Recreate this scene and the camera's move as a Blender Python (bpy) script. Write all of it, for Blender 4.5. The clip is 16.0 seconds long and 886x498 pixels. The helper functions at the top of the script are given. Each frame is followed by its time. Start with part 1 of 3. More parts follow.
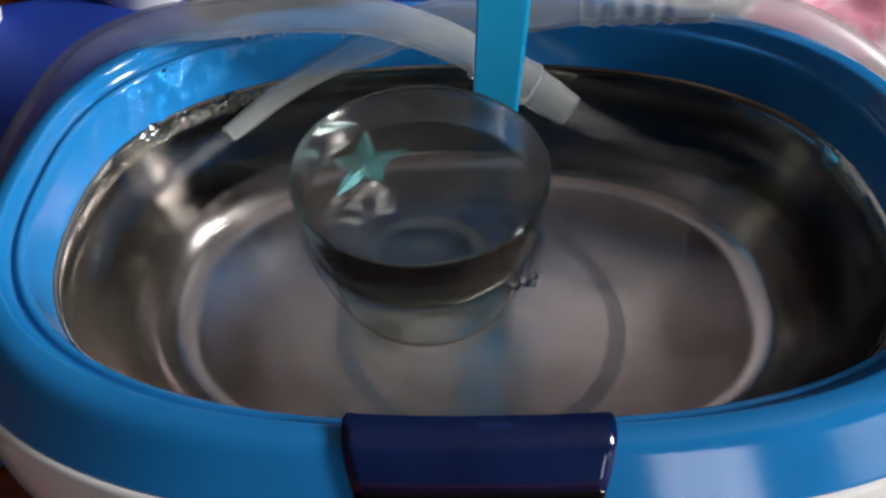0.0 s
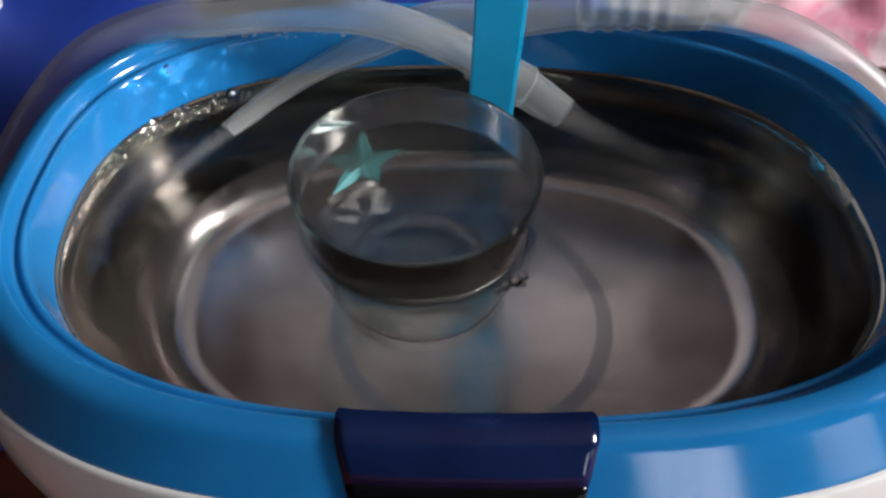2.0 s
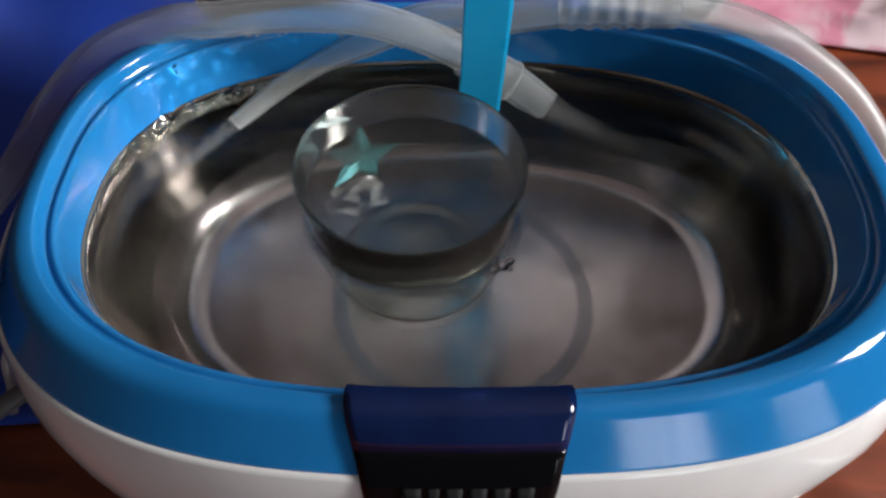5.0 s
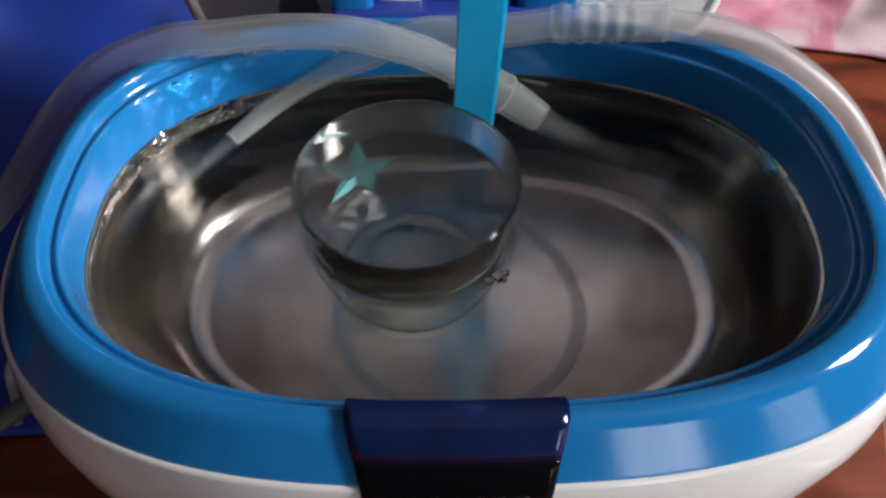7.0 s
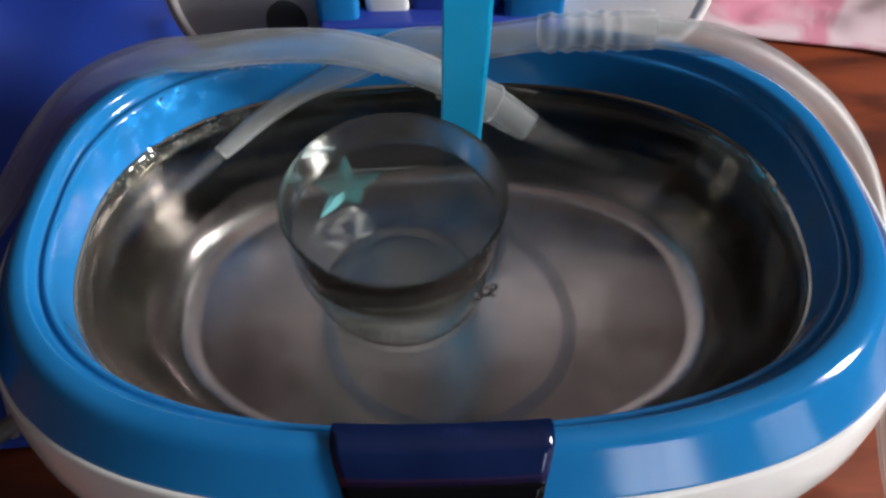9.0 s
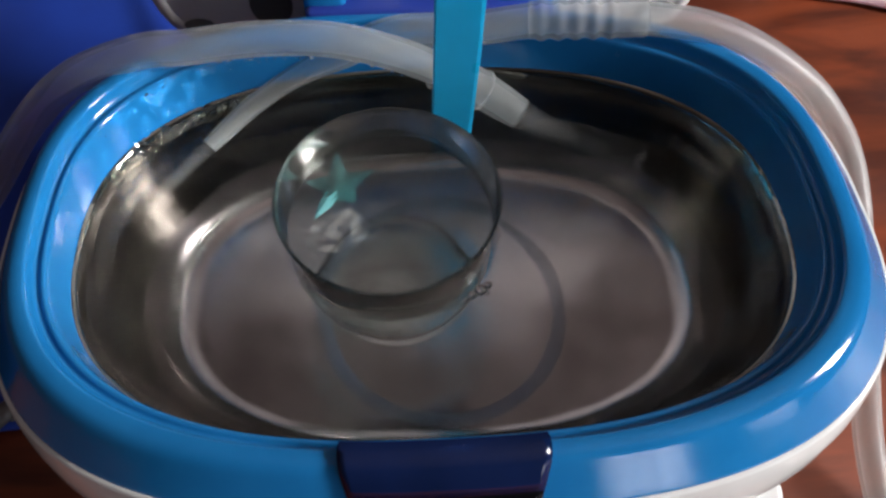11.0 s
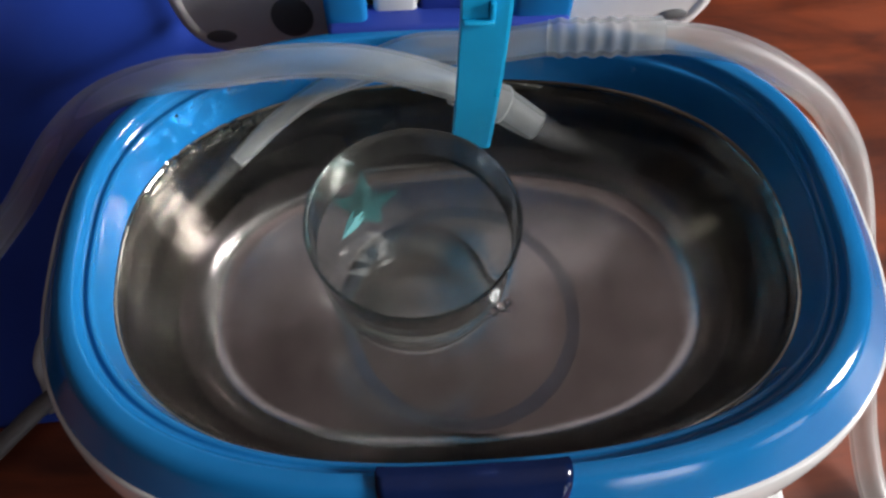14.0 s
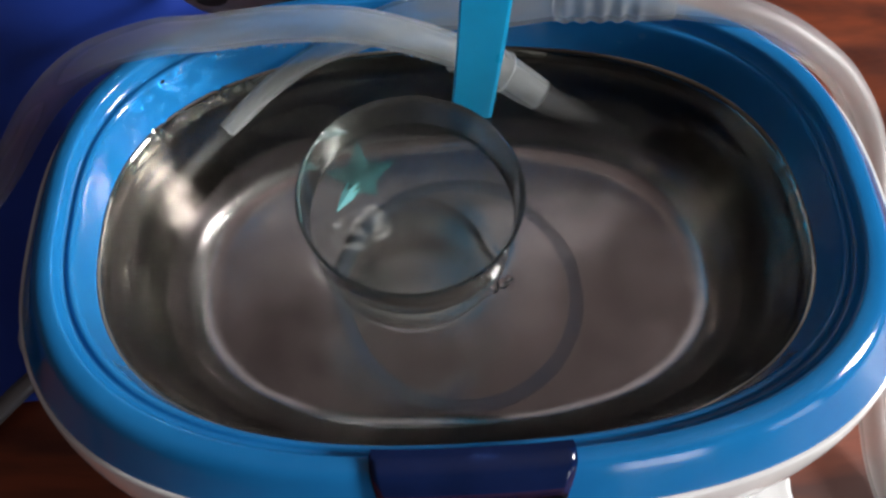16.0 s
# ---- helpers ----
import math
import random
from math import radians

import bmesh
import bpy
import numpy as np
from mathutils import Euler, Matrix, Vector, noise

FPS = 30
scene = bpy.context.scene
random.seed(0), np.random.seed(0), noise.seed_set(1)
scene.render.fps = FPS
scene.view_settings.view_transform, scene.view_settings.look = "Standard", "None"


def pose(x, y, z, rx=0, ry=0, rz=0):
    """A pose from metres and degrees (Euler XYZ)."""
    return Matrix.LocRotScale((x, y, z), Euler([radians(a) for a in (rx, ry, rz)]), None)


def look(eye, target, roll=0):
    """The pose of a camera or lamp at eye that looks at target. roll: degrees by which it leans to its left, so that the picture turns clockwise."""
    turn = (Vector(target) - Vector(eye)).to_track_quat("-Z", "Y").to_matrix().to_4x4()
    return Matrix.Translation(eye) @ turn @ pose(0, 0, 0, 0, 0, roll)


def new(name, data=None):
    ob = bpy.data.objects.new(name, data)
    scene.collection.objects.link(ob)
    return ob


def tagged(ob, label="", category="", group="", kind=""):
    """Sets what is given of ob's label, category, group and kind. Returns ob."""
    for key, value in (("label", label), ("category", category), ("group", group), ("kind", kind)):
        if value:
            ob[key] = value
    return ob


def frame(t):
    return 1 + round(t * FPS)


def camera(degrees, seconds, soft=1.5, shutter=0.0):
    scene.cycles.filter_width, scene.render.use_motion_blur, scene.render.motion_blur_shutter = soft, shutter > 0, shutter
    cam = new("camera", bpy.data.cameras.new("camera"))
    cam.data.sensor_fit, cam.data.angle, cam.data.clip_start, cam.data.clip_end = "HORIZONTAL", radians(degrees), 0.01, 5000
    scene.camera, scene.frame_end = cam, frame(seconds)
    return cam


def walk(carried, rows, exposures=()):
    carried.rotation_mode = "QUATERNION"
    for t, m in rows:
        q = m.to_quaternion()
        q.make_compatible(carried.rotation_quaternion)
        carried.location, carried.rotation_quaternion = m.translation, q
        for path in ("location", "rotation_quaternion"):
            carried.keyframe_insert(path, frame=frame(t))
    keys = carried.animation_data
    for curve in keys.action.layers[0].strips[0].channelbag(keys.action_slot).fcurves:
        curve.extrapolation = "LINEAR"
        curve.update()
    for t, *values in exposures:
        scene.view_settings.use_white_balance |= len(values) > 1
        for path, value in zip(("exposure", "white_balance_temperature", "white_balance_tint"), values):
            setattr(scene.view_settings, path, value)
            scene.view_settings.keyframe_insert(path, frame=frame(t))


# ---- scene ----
TABLE = 0.75            # height of the table top
LIP = TABLE + 0.095     # height of the cleaner's rim
cam = camera(59.17, 16.0, soft=2.7)
# seconds, place relative to the centre of the rim, turn
ROWS = [
    (0.0, -0.00657, -0.10580, 0.09138, 42.718, 0.444, -0.568),
    (0.5, -0.00798, -0.10683, 0.09126, 42.899, 0.550, -0.057),
    (1.0, -0.00821, -0.10626, 0.09057, 42.861, 0.296, 0.111),
    (1.5, -0.00622, -0.10649, 0.09048, 42.382, 0.114, 0.017),
    (2.0, -0.00630, -0.10702, 0.09503, 42.053, -0.622, 0.039),
    (2.5, -0.00554, -0.10964, 0.09995, 41.065, -0.239, -0.267),
    (3.0, -0.00752, -0.11115, 0.10201, 40.815, -0.605, 0.027),
    (3.5, -0.00595, -0.11054, 0.10425, 40.476, -0.451, -0.236),
    (4.0, -0.00622, -0.11098, 0.10460, 40.137, -0.837, -0.412),
    (6.5, -0.00812, -0.11541, 0.11255, 39.653, -0.691, -1.446),
    (7.0, -0.00707, -0.11321, 0.11223, 39.706, -0.672, -1.411),
    (7.5, -0.00531, -0.11104, 0.11372, 39.509, -0.679, -1.331),
    (8.0, -0.00427, -0.11018, 0.11278, 38.978, -0.498, -1.439),
    (8.5, -0.00354, -0.10967, 0.11366, 39.075, -0.127, -1.614),
    (11.0, -0.00696, -0.09628, 0.12764, 32.955, -0.876, -3.534),
    (11.5, -0.00694, -0.09237, 0.12667, 31.464, -1.483, -3.911),
    (12.0, -0.00765, -0.09243, 0.12901, 30.692, -1.261, -3.753),
    (12.5, -0.00847, -0.09106, 0.13491, 29.751, -0.728, -3.913),
    (13.0, -0.01122, -0.08886, 0.14113, 29.339, -0.899, -3.719),
    (13.5, -0.01266, -0.08470, 0.14258, 29.112, -0.983, -3.392),
    (14.0, -0.01206, -0.08499, 0.14344, 28.573, -0.910, -3.771),
    (14.5, -0.01058, -0.08567, 0.14342, 28.255, -0.777, -4.086),
    (15.0, -0.01103, -0.08485, 0.14221, 27.590, -0.946, -3.895),
    (15.5, -0.01119, -0.08271, 0.13969, 27.237, -1.161, -4.011),
    (16.0, -0.01167, -0.08260, 0.13589, 27.139, -1.095, -3.549),
]
walk(cam, [(t, pose(x, y, LIP + z, rx, ry, rz)) for t, x, y, z, rx, ry, rz in ROWS])

# ---- light ----
world = bpy.data.worlds.new("sky")
scene.world = world
world.use_nodes = True
wn = world.node_tree.nodes
sky = wn.new("ShaderNodeTexSky")
sky.sky_type = 'NISHITA'
sky.sun_disc = False
sky.sun_elevation, sky.sun_rotation = radians(40), radians(110)
world.node_tree.links.new(sky.outputs[0], wn["Background"].inputs[0])
wn["Background"].inputs[1].default_value = 0.1
scene.view_settings.exposure = 0.02

ROOM = (-1.9, 1.7, -2.0, 1.8, 2.6)     # west, east, south, north, height
EAST = (-0.34, 1.62, 0.42, 0.78)          # window in the east wall: y, z, width, height
SOUTH = (0.99, 0.78, 0.68, 1.05)        # smaller curtained window in the south wall: x, z, width, height
CORNER = (-1.38, 0.80, 0.72, 0.75)     # dim curtained window near the corner, in the east wall: y, z, width, height


def window_lamp(name, place, target, width, height, energy, color):
    data = bpy.data.lights.new(name, 'AREA')
    data.shape, data.size, data.size_y = 'RECTANGLE', width, height
    data.energy, data.color = energy, color
    ob = new(name, data)
    ob.matrix_world = look(place, target)
    return ob


window_lamp("east_daylight", (ROOM[1] + 0.07, EAST[0], EAST[1]), (0, EAST[0], EAST[1] - 0.001), EAST[2], EAST[3], 94, (1.0, 0.985, 0.985))
window_lamp("south_daylight", (SOUTH[0], ROOM[2] - 0.07, SOUTH[1]), (SOUTH[0], 0, SOUTH[1] - 0.001), SOUTH[2], SOUTH[3], 13, (0.82, 0.86, 1.0))
window_lamp("corner_daylight", (ROOM[1] + 0.07, CORNER[0], CORNER[1]), (0, CORNER[0], CORNER[1] - 0.001), CORNER[2], CORNER[3], 3.4, (0.82, 0.88, 1.0))

# ---- materials ----


def mat(name, color, rough=0.5, metal=0.0, **kw):
    m = bpy.data.materials.new(name)
    m.use_nodes = True
    b = m.node_tree.nodes["Principled BSDF"]
    b.inputs["Base Color"].default_value = (*color, 1)
    b.inputs["Roughness"].default_value = rough
    b.inputs["Metallic"].default_value = metal
    for key, value in kw.items():
        b.inputs[key.replace("_", " ")].default_value = value
    return m


def nodes_of(m):
    return m.node_tree.nodes, m.node_tree.links, m.node_tree.nodes["Principled BSDF"]


def vary(m, c1, c2, scale, detail=5, stretch=(1, 1, 1), low=0.35, high=0.65, distort=0.0):
    """Colour that wanders between two tones."""
    n, l, b = nodes_of(m)
    co, mp, tx, rp = n.new("ShaderNodeTexCoord"), n.new("ShaderNodeMapping"), n.new("ShaderNodeTexNoise"), n.new("ShaderNodeValToRGB")
    mp.inputs["Scale"].default_value = stretch
    tx.inputs["Scale"].default_value, tx.inputs["Detail"].default_value, tx.inputs["Distortion"].default_value = scale, detail, distort
    rp.color_ramp.elements[0].position, rp.color_ramp.elements[0].color = low, (*c1, 1)
    rp.color_ramp.elements[1].position, rp.color_ramp.elements[1].color = high, (*c2, 1)
    l.new(co.outputs["Object"], mp.inputs[0])
    l.new(mp.outputs[0], tx.inputs["Vector"])
    l.new(tx.outputs[0], rp.inputs[0])
    l.new(rp.outputs[0], b.inputs["Base Color"])
    return mp


def bump(m, scale, strength, dist, detail=3, stretch=(1, 1, 1)):
    n, l, b = nodes_of(m)
    co, mp, tx, bp = n.new("ShaderNodeTexCoord"), n.new("ShaderNodeMapping"), n.new("ShaderNodeTexNoise"), n.new("ShaderNodeBump")
    mp.inputs["Scale"].default_value = stretch
    tx.inputs["Scale"].default_value, tx.inputs["Detail"].default_value = scale, detail
    bp.inputs["Strength"].default_value, bp.inputs["Distance"].default_value = strength, dist
    l.new(co.outputs["Object"], mp.inputs[0])
    l.new(mp.outputs[0], tx.inputs["Vector"])
    l.new(tx.outputs[0], bp.inputs["Height"])
    if b.inputs["Normal"].links:
        l.new(b.inputs["Normal"].links[0].from_socket, bp.inputs["Normal"])
    l.new(bp.outputs[0], b.inputs["Normal"])


def vary_rough(m, low, high, scale):
    n, l, b = nodes_of(m)
    co, tx, mr = n.new("ShaderNodeTexCoord"), n.new("ShaderNodeTexNoise"), n.new("ShaderNodeMapRange")
    tx.inputs["Scale"].default_value, tx.inputs["Detail"].default_value = scale, 6
    mr.inputs[1].default_value, mr.inputs[2].default_value = 0.3, 0.7
    mr.inputs[3].default_value, mr.inputs[4].default_value = low, high
    l.new(co.outputs["Object"], tx.inputs["Vector"])
    l.new(tx.outputs[0], mr.inputs[0])
    l.new(mr.outputs[0], b.inputs["Roughness"])


BLUE = mat("blue_plastic", (0.01, 0.2, 0.62), 0.22, IOR=1.5)
vary(BLUE, (0.009, 0.158, 0.415), (0.013, 0.180, 0.455), 60)
vary_rough(BLUE, 0.07, 0.14, 90)
WHITE = mat("white_plastic", (0.72, 0.72, 0.70), 0.25)
vary(WHITE, (0.70, 0.70, 0.68), (0.76, 0.76, 0.74), 50)
vary_rough(WHITE, 0.06, 0.14, 70)
GREYWHITE = mat("lid_plastic", (0.6, 0.58, 0.56), 0.35)
vary(GREYWHITE, (0.70, 0.67, 0.66), (0.80, 0.77, 0.76), 40)
STEEL = mat("polished_steel_reflection_streaks", (0.62, 0.59, 0.55), 0.16, 1.0)
# dark and bright streaks of reflection are put into the steel's colour
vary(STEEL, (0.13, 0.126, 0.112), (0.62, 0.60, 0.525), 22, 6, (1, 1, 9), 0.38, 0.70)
vary_rough(STEEL, 0.05, 0.12, 45)
bump(STEEL, 40, 0.3, 0.0020, 2, (1, 1, 1.2))
bump(STEEL, 120, 0.5, 0.0010, 2, (1, 1, 0.35))
bump(STEEL, 60, 0.14, 0.0006, 3, (1, 1, 16))
STEELFLOOR = mat("brushed_steel_floor", (0.55, 0.5, 0.47), 0.38, 1.0)
vary(STEELFLOOR, (0.39, 0.348, 0.338), (0.58, 0.515, 0.50), 30, 8)
vary_rough(STEELFLOOR, 0.14, 0.24, 60)
bump(STEELFLOOR, 55, 0.12, 0.0008, 3)
NAVY = mat("navy_gloss_plastic", (0.004, 0.022, 0.12), 0.12)
vary(NAVY, (0.003, 0.010, 0.048), (0.005, 0.014, 0.066), 70)
vary_rough(NAVY, 0.08, 0.16, 90)
BLACK = mat("black_gloss_plastic", (0.003, 0.003, 0.004), 0.1, Specular_IOR_Level=0.15)
vary_rough(BLACK, 0.07, 0.14, 90)
INDIGO = mat("indigo_plastic", (0.03, 0.06, 0.36), 0.25)
GREYINK = mat("grey_print", (0.014, 0.014, 0.015), 0.6, Specular_IOR_Level=0.1)
CYAN = mat("cyan_plastic", (0.005, 0.36, 0.66), 0.3)
vary(CYAN, (0.004, 0.34, 0.63), (0.007, 0.38, 0.69), 80)
vary_rough(CYAN, 0.25, 0.4, 120)
WATER = mat("water", (1, 1, 1), 0.0, IOR=1.333, Transmission_Weight=1.0)
CUPWATER = mat("water_in_the_cup", (0.97, 0.98, 0.97), 0.09, IOR=1.333, Transmission_Weight=1.0)
bump(CUPWATER, 90, 0.15, 0.0006, 2)
GLASS = mat("clear_glass", (0.72, 0.83, 0.74), 0.0, IOR=1.5, Transmission_Weight=1.0)
GLASSWET = mat("clear_glass_under_water", (0.93, 0.97, 0.95), 0.0, IOR=1.03, Transmission_Weight=1.0)
SILICONE = mat("milky_silicone", (0.84, 0.84, 0.83), 0.42, IOR=1.3, Transmission_Weight=0.5, Alpha=0.45, Subsurface_Weight=0.8, Subsurface_Radius=(1, 1, 1), Subsurface_Scale=0.006)
vary(SILICONE, (0.53, 0.555, 0.545), (0.63, 0.65, 0.635), 25, 2)
# darker copy of the silicone; the fading below the reflecting surface is put into it
SILICONEWET = mat("milky_silicone_faded_under_water", (0.5, 0.5, 0.49), 0.5, IOR=1.05, Transmission_Weight=0.7, Alpha=0.16)
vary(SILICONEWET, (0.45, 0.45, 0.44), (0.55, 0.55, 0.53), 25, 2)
TEAL = mat("teal_resin", (0.035, 0.26, 0.25), 0.4, Transmission_Weight=0.4, Alpha=0.5)
PALETEAL = mat("pale_teal_resin", (0.15, 0.45, 0.47), 0.35, Alpha=0.6)
vary(TEAL, (0.012, 0.09, 0.08), (0.03, 0.20, 0.20), 160)
WOOD = mat("red_brown_varnished_wood", (0.2, 0.05, 0.02), 0.3)
vary(WOOD, (0.065, 0.012, 0.005), (0.26, 0.052, 0.015), 7, 8, (1, 5, 1), 0.34, 0.62, 1.6)
bump(WOOD, 60, 0.15, 0.0005, 4, (1, 9, 1))
vary_rough(WOOD, 0.42, 0.6, 40)
CLOTH = mat("royal_blue_cloth", (0.012, 0.03, 0.42), 0.7)
vary(CLOTH, (0.005, 0.032, 0.30), (0.009, 0.052, 0.41), 14)
bump(CLOTH, 900, 0.2, 0.0004)
PINK = mat("pink_white_cloth", (0.8, 0.5, 0.55), 0.75)
vary(PINK, (0.74, 0.28, 0.39), (0.86, 0.66, 0.71), 26, 4, low=0.40, high=0.56, distort=1.2)
PAPER = mat("white_paper", (0.8, 0.8, 0.79), 0.9)
bump(PAPER, 300, 0.5, 0.0006)
RUBBER = mat("grey_rubber", (0.12, 0.12, 0.12), 0.5)
CABLE = mat("grey_cable_sheath", (0.26, 0.25, 0.25), 0.45)
vary(CABLE, (0.085, 0.08, 0.08), (0.13, 0.125, 0.125), 90)
WIRE = mat("white_cable_sheath", (0.45, 0.45, 0.45), 0.4)
DARK = mat("black_plastic", (0.012, 0.011, 0.011), 0.5)
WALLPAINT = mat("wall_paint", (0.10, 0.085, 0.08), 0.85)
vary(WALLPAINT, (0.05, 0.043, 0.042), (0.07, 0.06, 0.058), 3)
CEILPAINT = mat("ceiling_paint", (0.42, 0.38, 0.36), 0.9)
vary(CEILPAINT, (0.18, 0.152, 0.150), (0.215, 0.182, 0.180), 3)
FLOORMAT = mat("floor_boards", (0.16, 0.1, 0.06), 0.5)
vary(FLOORMAT, (0.13, 0.08, 0.045), (0.2, 0.125, 0.075), 5, 6, (1, 8, 1))
FRAMEPAINT = mat("window_frame_paint", (0.7, 0.7, 0.68), 0.4)
CURTAINMAT = mat("thin_curtain", (0.75, 0.73, 0.78), 0.9, Alpha=0.45)

# ---- mesh helpers ----


def finish(ob, mats, smooth):
    for m in mats if isinstance(mats, (list, tuple)) else [mats]:
        ob.data.materials.append(m)
    if smooth:
        for p in ob.data.polygons:
            p.use_smooth = True
    return ob


def mesh_object(name, verts, faces, mats, parent=None, label="", smooth=True):
    me = bpy.data.meshes.new(name)
    me.from_pydata([tuple(v) for v in verts], [], faces)
    me.update()
    ob = finish(new(name, me), mats, smooth)
    if parent is not None:
        ob.parent = parent
    if label:
        tagged(ob, label)
    return ob


def part(name, bm, mats, parent=None, label="", smooth=True):
    me = bpy.data.meshes.new(name)
    bm.normal_update()
    bm.to_mesh(me)
    bm.free()
    ob = finish(new(name, me), mats, smooth)
    if parent is not None:
        ob.parent = parent
    if label:
        tagged(ob, label)
    return ob


def thing(name, label, category, group="", kind=""):
    return tagged(new(name), label, category, group, kind)


def box(bm, lo, hi, bevel=0.0, m=None):
    r = bmesh.ops.create_cube(bm, size=1)
    vs = r["verts"]
    for v in vs:
        v.co = Vector([lo[i] + (v.co[i] + 0.5) * (hi[i] - lo[i]) for i in range(3)])
    if bevel:
        es = list({e for v in vs for e in v.link_edges})
        out = bmesh.ops.bevel(bm, geom=es, offset=bevel, segments=3, affect='EDGES', profile=0.5)
        vs = list({v for f in out["faces"] for v in f.verts} | {v for v in vs if v.is_valid})
    if m is not None:
        bmesh.ops.transform(bm, matrix=m, verts=[v for v in vs if v.is_valid])
    return bm


def superellipse(a, b, n, count):
    out = []
    for k in range(count):
        t = 2 * math.pi * (k + 0.5) / count
        c, s = math.cos(t), math.sin(t)
        out.append((a * math.copysign(abs(c) ** (2 / n), c), b * math.copysign(abs(s) ** (2 / n), s)))
    return out


A, B, N = 0.0775, 0.0498, 2.45     # the steel tank's mouth


def sweep(name, profile, mats, parent, label="", count=192, cap=False, wobble=0.0):
    """A closed ring: a profile of (outward, height in mm above the rim, exponent, further outward at the ends) led round the tank's mouth."""
    verts, faces = [], []
    for o, z, *e in profile:
        wide = e[1] / 1000 if len(e) > 1 else 0
        ring = superellipse(A + o / 1000 + wide, B + o / 1000, e[0] if e else N, count)
        for x, y in ring:
            x += 0.8 * max(wide, 0)
            w = wobble * noise.noise((x * 40, y * 40, z * 0.06)) if wobble else 0
            verts.append((x * (1 + w), y * (1 + w), LIP + z / 1000))
    for i in range(len(profile) - 1):
        for k in range(count):
            j = (k + 1) % count
            faces.append((i * count + k, i * count + j, (i + 1) * count + j, (i + 1) * count + k))
    if cap:
        faces.append(tuple((len(profile) - 1) * count + k for k in range(count)))
    return mesh_object(name, verts, faces, mats, parent, label)


def at(x, y, z):
    """Millimetres from the centre of the rim."""
    return Vector((x / 1000, y / 1000, LIP + z / 1000))


def smooth_path(points, steps=14):
    """A Catmull-Rom line through points; the last number of each is a radius."""
    pts = [np.array(p, float) for p in points]
    pts = [2 * pts[0] - pts[1]] + pts + [2 * pts[-1] - pts[-2]]
    out = []
    for i in range(1, len(pts) - 2):
        p0, p1, p2, p3 = pts[i - 1:i + 3]
        for s in range(steps):
            t = s / steps
            out.append(0.5 * (2 * p1 + (p2 - p0) * t + (2 * p0 - 5 * p1 + 4 * p2 - p3) * t * t + (3 * p1 - p0 - 3 * p2 + p3) * t ** 3))
    out.append(pts[-2])
    return out


def tube(name, points, mats, parent=None, label="", sides=24, bore=0.0, steps=14):
    """A round pipe along points (x, y, z, radius) in mm; bore: the hole's share of the radius."""
    path = smooth_path(points, steps)
    verts, faces = [], []
    up = Vector((0, 0, 1))
    rings = []
    for i, p in enumerate(path):
        a, b = path[max(i - 1, 0)], path[min(i + 1, len(path) - 1)]
        d = Vector(b[:3] - a[:3]).normalized()
        side = d.cross(up).normalized() if abs(d.dot(up)) < 0.97 else d.cross(Vector((0, 1, 0))).normalized()
        if rings and side.dot(rings[-1]) < 0:
            side = -side
        rings.append(side)
        nor = side.cross(d)
        for share in ([1.0, bore] if bore else [1.0]):
            for k in range(sides):
                t = 2 * math.pi * k / sides
                verts.append(at(*p[:3]) + (side * math.cos(t) + nor * math.sin(t)) * (p[3] * share / 1000))
    w = sides * (2 if bore else 1)
    for i in range(len(path) - 1):
        for k in range(sides):
            j = (k + 1) % sides
            faces.append((i * w + k, i * w + j, (i + 1) * w + j, (i + 1) * w + k))
            if bore:
                faces.append((i * w + sides + k, (i + 1) * w + sides + k, (i + 1) * w + sides + j, i * w + sides + j))
    last = (len(path) - 1) * w
    for base, flip in ((0, True), (last, False)):
        if bore:
            for k in range(sides):
                j = (k + 1) % sides
                q = (base + k, base + j, base + sides + j, base + sides + k)
                faces.append(q if flip else q[::-1])
        else:
            q = tuple(base + k for k in range(sides))
            faces.append(q if flip else q[::-1])
    ob = mesh_object(name, verts, faces, mats, parent, label)
    return ob


def lathe(name, profile, mats, parent, label="", count=96, centre=(0, 0), slots=None):
    """Turned about an upright axis; profile of (radius, height) in mm; slots: material slot of each step."""
    verts, faces = [], []
    for r, z in profile:
        for k in range(count):
            t = 2 * math.pi * k / count
            verts.append(at(centre[0] + r * math.cos(t), centre[1] + r * math.sin(t), z))
    for i in range(len(profile) - 1):
        for k in range(count):
            j = (k + 1) % count
            faces.append((i * count + k, i * count + j, (i + 1) * count + j, (i + 1) * count + k))
    ob = mesh_object(name, verts, faces, mats, parent, label)
    if slots:
        for p in ob.data.polygons:
            p.material_index = slots[p.index // count]
    return ob


# ---- the room ----


def wall_with_windows(name, axis, inner, outer, span, holes, h):
    """A wall with openings, in order along the axis that it runs along."""
    bm = bmesh.new()
    spans, start = [], span[0]
    for c, z, w, t in holes:
        spans += [(start, c - w / 2, 0, h), (c - w / 2, c + w / 2, 0, z - t / 2), (c - w / 2, c + w / 2, z + t / 2, h)]
        start = c + w / 2
    spans.append((start, span[1], 0, h))
    for a0, a1, z0, z1 in spans:
        lo, hi = [0, 0, z0], [0, 0, z1]
        lo[axis], hi[axis], lo[1 - axis], hi[1 - axis] = a0, a1, min(inner, outer), max(inner, outer)
        box(bm, lo, hi)
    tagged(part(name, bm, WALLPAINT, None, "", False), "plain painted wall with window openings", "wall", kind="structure")


